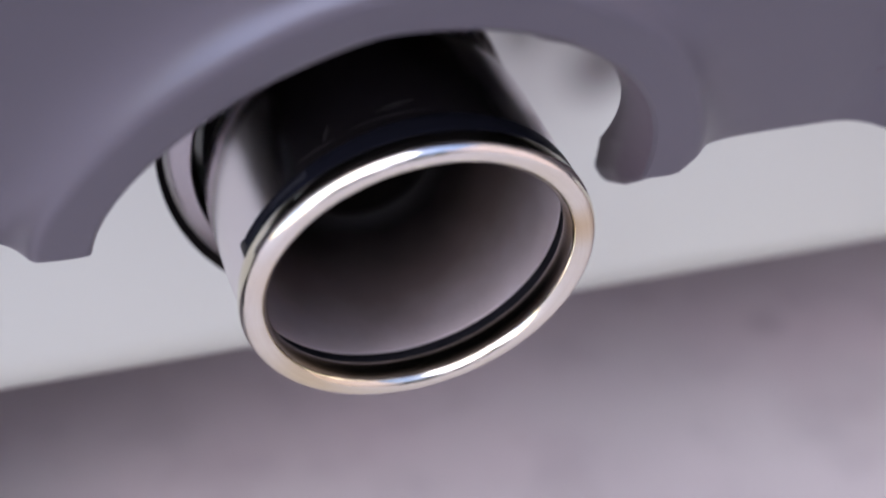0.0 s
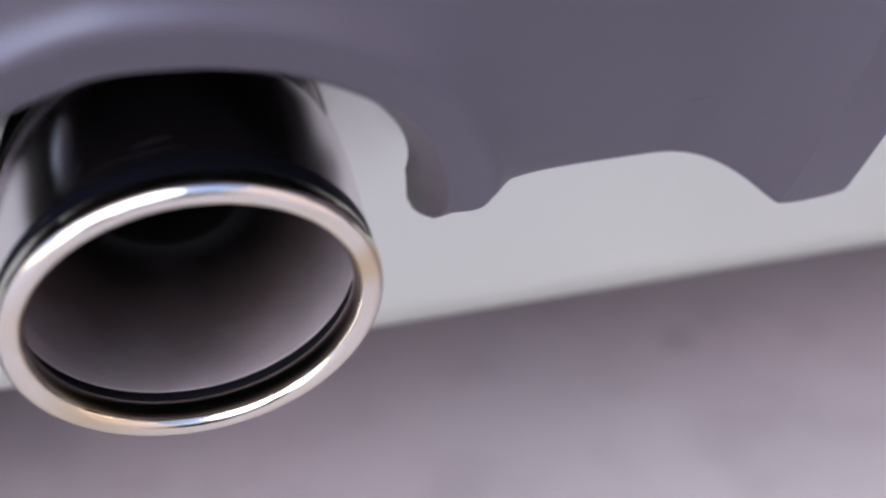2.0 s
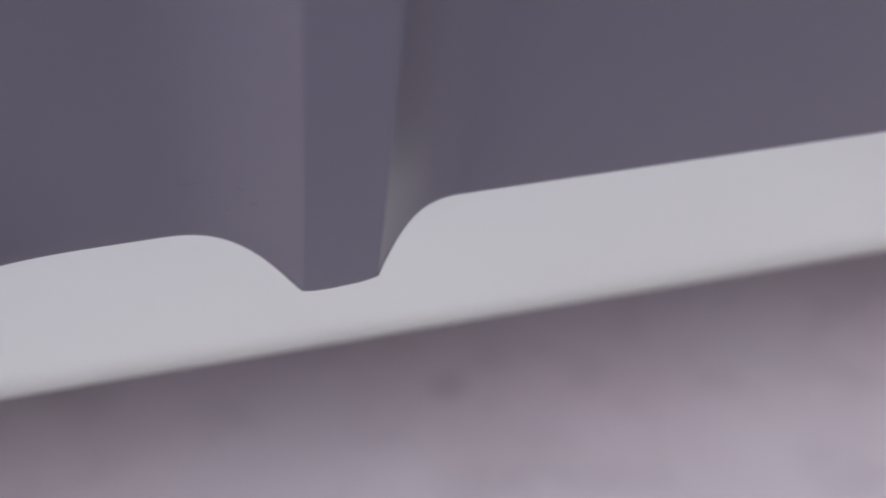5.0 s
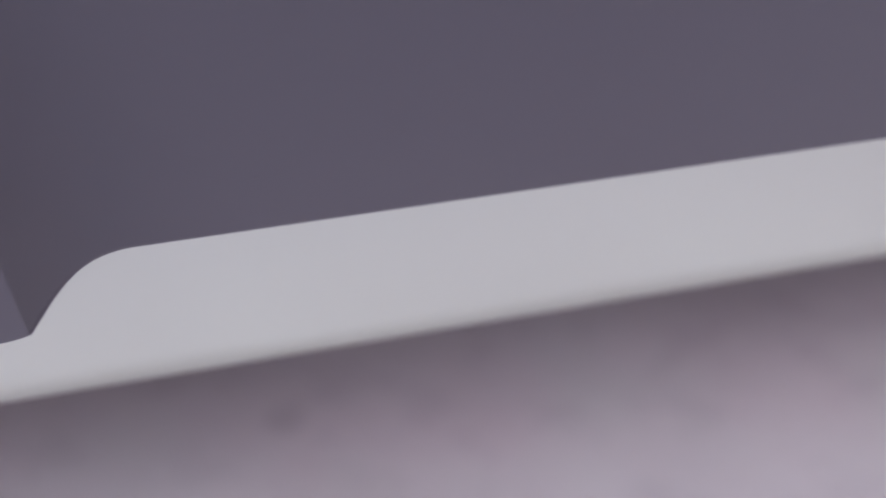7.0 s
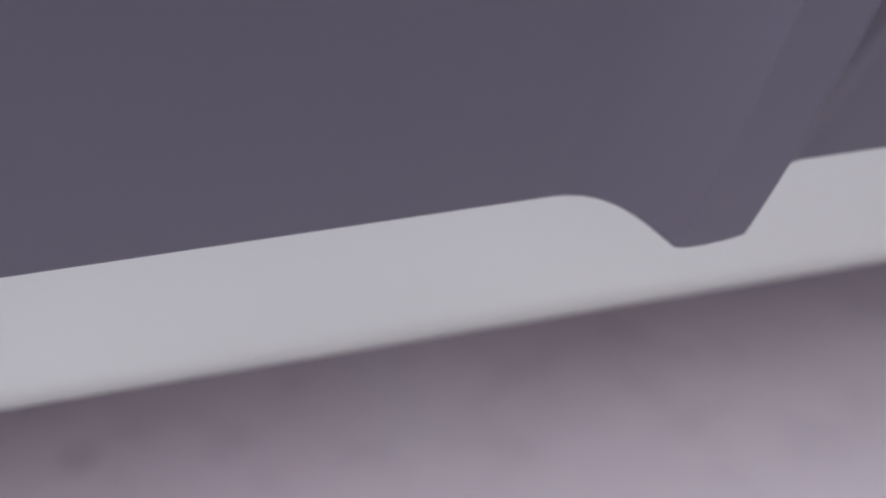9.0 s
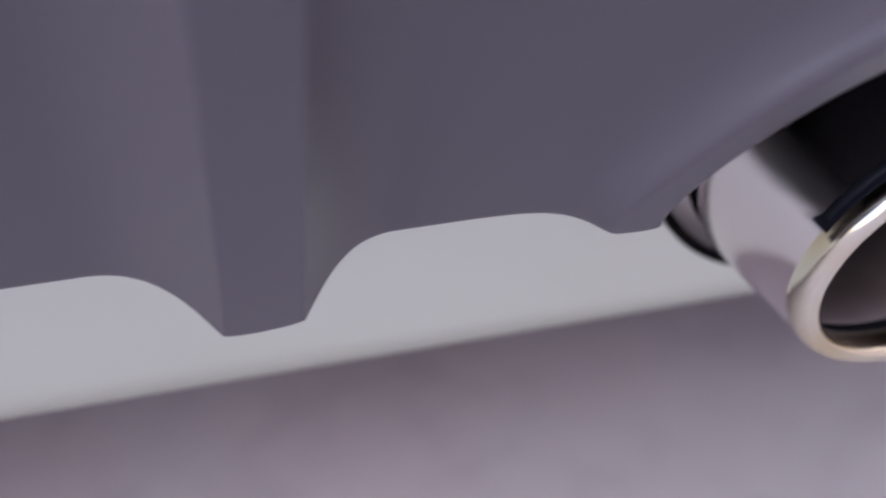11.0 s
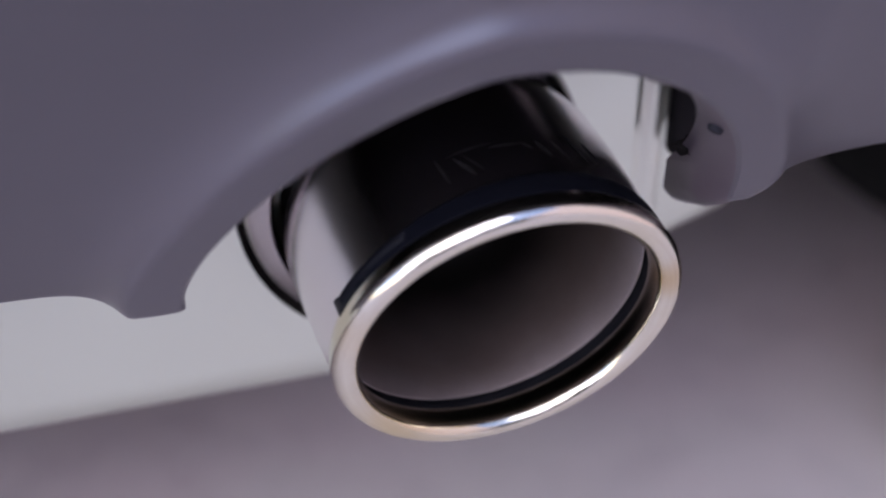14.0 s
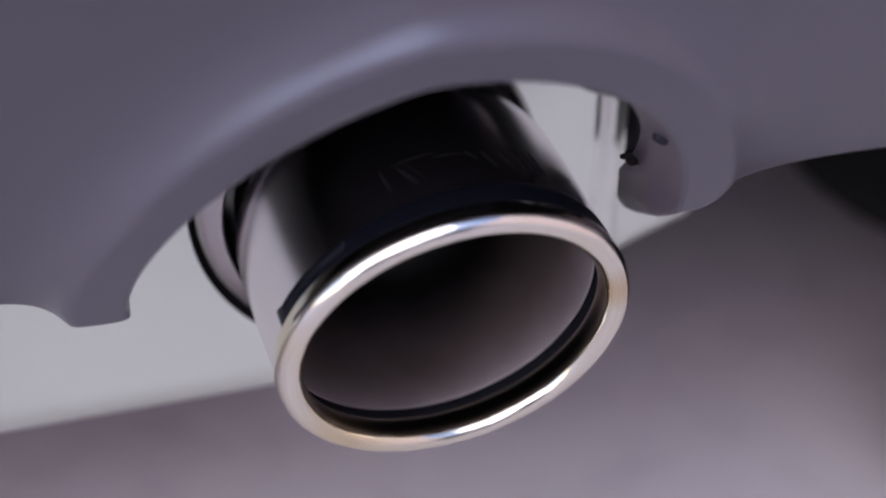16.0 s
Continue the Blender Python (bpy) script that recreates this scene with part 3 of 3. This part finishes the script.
part("boot_floor", v, f, UNDER, car)
for x0, x1 in ((-0.62, -0.35), (1.18, 1.45)):
    v, f = box(x0, x1, 1.08, 2.95, 0.20, 0.70, 0.03)
    part("sill", v, f, PAINT, car)
# unseen panels added, hung low to block light from the rear corners
for x0, x1 in ((-0.60, -0.34), (1.17, 1.43)):
    v, f = box(x0, x1, 0.09, 0.165, 0.055, 0.66, 0.015)
    part("shade_panel", v, f, UNDER, car)


# unseen blocks added to darken the ground beside the wheels
for x0, x1 in ((-0.47, -0.20), (1.03, 1.30)):
    v, f = box(x0, x1, 0.45, 1.05, 0.075, 0.24, 0.03)
    part("shade_block", v, f, UNDER, car)


def body_shell():
    """Closed upper body: half widths and heights of cross sections from tail to nose."""
    stations = [(-0.055, 0.90, 0.68, 0.93), (-0.05, 0.97, 0.67, 1.02), (0.05, 0.99, 0.67, 1.07), (0.35, 1.0, 0.67, 1.12), (0.75, 1.0, 0.67, 1.46), (1.3, 1.0, 0.67, 1.56),
                (2.1, 1.0, 0.67, 1.53), (2.75, 1.0, 0.67, 1.2), (3.3, 0.99, 0.67, 1.05), (4.0, 0.95, 0.67, 0.95), (4.2, 0.88, 0.68, 0.86)]
    n = 24
    verts = []
    for y, half, z0, z1 in stations:
        for k in range(n):
            a = 2 * math.pi * k / n
            ca, sa = math.cos(a), math.sin(a)
            px = math.copysign(abs(ca) ** 0.35, ca) * half * 1.06
            pz = math.copysign(abs(sa) ** 0.45, sa)
            if pz > 0:
                px *= 1 - 0.22 * pz * min((z1 - 0.9) / 0.6, 1.0)
            verts.append((CENTRE + px, y, (z0 + z1) / 2 + pz * (z1 - z0) / 2))
    faces = grid_faces(len(stations), n, close_cols=True)
    faces.append(tuple(range(n)))
    faces.append(tuple(range((len(stations) - 1) * n, len(stations) * n)))
    return part("body_shell", verts, faces, PAINT, car, "plain dark grey painted upper body")


sharp(body_shell(), 50)


def wheel(x, y):
    w = new("wheel")
    w.parent = car
    w.location = (x, y, 0.325)
    w.rotation_euler = (0, 0, radians(90))
    v, f = lathe([(0.215, -0.095), (0.25, -0.102), (0.285, -0.105), (0.303, -0.098), (0.315, -0.083), (0.322, -0.058), (0.325, -0.02), (0.325, 0.02), (0.322, 0.058), (0.315, 0.083), (0.303, 0.098), (0.285, 0.105), (0.25, 0.102), (0.215, 0.095)], 64)
    part("tyre", v, f, RUBBER, w, "black rubber tyre")
    v, f = lathe([(0.214, -0.09), (0.205, -0.088), (0.19, -0.05), (0.06, -0.03), (0.001, -0.03), (0.001, 0.0), (0.06, 0.0), (0.19, 0.05), (0.205, 0.088), (0.214, 0.09)], 48)
    part("rim", v, f, ALLOY, w)


for wy in (0.49, 3.39):
    wheel(-0.56, wy)
    wheel(1.39, wy)


# ---- small things on the car ----
def slot_panel():
    # black plate standing for the shade in the slot beside the silencer's end
    v, f = box(0.9430, 0.970, 0.092, 0.101, 0.322, 0.425, 0.003)
    part("slot_panel", v, f, UNDER, car, "black panel added for the dark slot beside the silencer")


slot_panel()


def trim_clip():
    """Black push clip with stubby prongs at the edge of the cutout."""
    c = Vector((0.9136, 0.0272, 0.3704))
    verts, faces = [], []
    n, m = 10, 6
    for i in range(m + 1):
        for k in range(n):
            a, b = 2 * math.pi * k / n, math.pi * i / m
            r = 0.0030 * (1 + 0.12 * math.sin(3 * a))
            verts.append(c + Vector((r * math.sin(b) * math.cos(a), 0.8 * r * math.cos(b), r * math.sin(b) * math.sin(a))))
    faces += grid_faces(m + 1, n, close_cols=True)
    for dx, dz, w in ((-0.0042, 0.0010, 0.0007), (0.0020, 0.0040, 0.0007), (0.0030, -0.0030, 0.0006)):
        base = len(verts)
        side = Vector((-dz, 0, dx)).normalized() * w
        up = Vector((0, w, 0))
        for q in (Vector((0, 0, 0)), Vector((dx, 0, dz))):
            for d in (side + up, side - up, -side - up, -side + up):
                verts.append(c + q + d)
        for k in range(4):
            faces.append((base + k, base + (k + 1) % 4, base + 4 + (k + 1) % 4, base + 4 + k))
        faces.append(tuple(base + 4 + k for k in range(4)))
    part("trim_clip", verts, faces, SOOT_SHADE_BLACK, bumper, "black plastic push clip")


trim_clip()


def plug():
    """Small dark plug set in the inner wall of the cutout."""
    c, n = Vector((0.9106, 0.0012, 0.3936)), Vector((-0.587, -0.467, -0.661)).normalized()
    u = n.cross(Vector((0, 1, 0))).normalized()
    w = n.cross(u)
    verts, rows = [], ((0.0, 0.0013), (0.5, 0.0012), (0.85, 0.0009), (1.0, -0.0006))
    for s, h in rows:
        for k in range(16):
            a = 2 * math.pi * k / 16
            verts.append(c + u * (0.0030 * max(s, 0.02) * math.cos(a)) + w * (0.0024 * max(s, 0.02) * math.sin(a)) + n * (h + 0.0012))
    part("plug", verts, grid_faces(4, 16, close_cols=True), PLUG, bumper, "small dark blue-grey plug")


plug()


def scuff(x, z, w, h, seed):
    """A thin dark scrape lying on the bumper skin."""
    rng = random.Random(seed)
    n, verts = 16, []
    verts.append((x, bumper_y(x, z) - 0.00022, z))
    for k in range(n):
        a = 2 * math.pi * k / n
        r = 0.7 + 0.5 * rng.random()
        px, pz = x + w * r * math.cos(a), z + 1.7 * h * r * math.sin(a)
        verts.append((px, bumper_y(px, pz) - 0.00012, pz))
    faces = [(0, 1 + k, 1 + (k + 1) % n) for k in range(n)]
    part("scuff_mark", verts, faces, SCUFF, bumper, "small dark scrape")


for q in ((0.1765, 0.3700, 0.0030, 0.0011, 1), (0.1800, 0.3712, 0.0016, 0.0007, 2), (0.1925, 0.3715, 0.0022, 0.0007, 3), (0.1850, 0.3640, 0.0012, 0.0006, 4),
          (0.1965, 0.3655, 0.0014, 0.0008, 5), (0.1890, 0.3585, 0.0010, 0.0006, 6), (0.3130, 0.3720, 0.0008, 0.0005, 7), (0.2890, 0.4020, 0.0007, 0.0005, 8)):
    scuff(*q)


# ---- added out of view: hedge for the chrome, wall to bounce light ----
def hedge():
    rng = random.Random(5)
    verts, faces = [], []
    for k in range(1500):
        x = rng.uniform(-7, 7)
        z = rng.uniform(0, 1) ** 0.8 * (3.9 + 0.8 * math.sin(x * 0.71) + 0.6 * math.sin(x * 1.9))
        c = Vector((x, -9.0 + rng.uniform(-0.9, 0.9), z + 0.3))
        size = rng.uniform(0.3, 0.75)
        base = len(verts)
        q = Euler((rng.uniform(0, 6), rng.uniform(0, 6), rng.uniform(0, 6))).to_matrix()
        for d in ((1, 0, 0), (-1, 0, 0), (0, 1, 0), (0, -1, 0), (0, 0, 1), (0, 0, -1)):
            verts.append(c + q @ Vector(d) * size * rng.uniform(0.6, 1.2))
        for t in ((0, 2, 4), (2, 1, 4), (1, 3, 4), (3, 0, 4), (2, 0, 5), (1, 2, 5), (3, 1, 5), (0, 3, 5)):
            faces.append(tuple(base + i for i in t))
    return tagged(part("backdrop_hedge", verts, faces, LEAF, smooth=False), "far dark green hedge across the yard", "hedge", kind="stuff")


hedge()


def bounce_wall():
    """Unseen reddish wall added on the right to bounce warm light at the car."""
    v, f = box(3.4, 3.8, -9.0, 7.0, 0.0, 4.2, 0.02)
    ob = part("bounce_wall_east", v, f, RENDERED, smooth=False)
    return tagged(ob, "unseen pale pink wall added to bounce warm light", "wall", kind="structure")


bounce_wall()
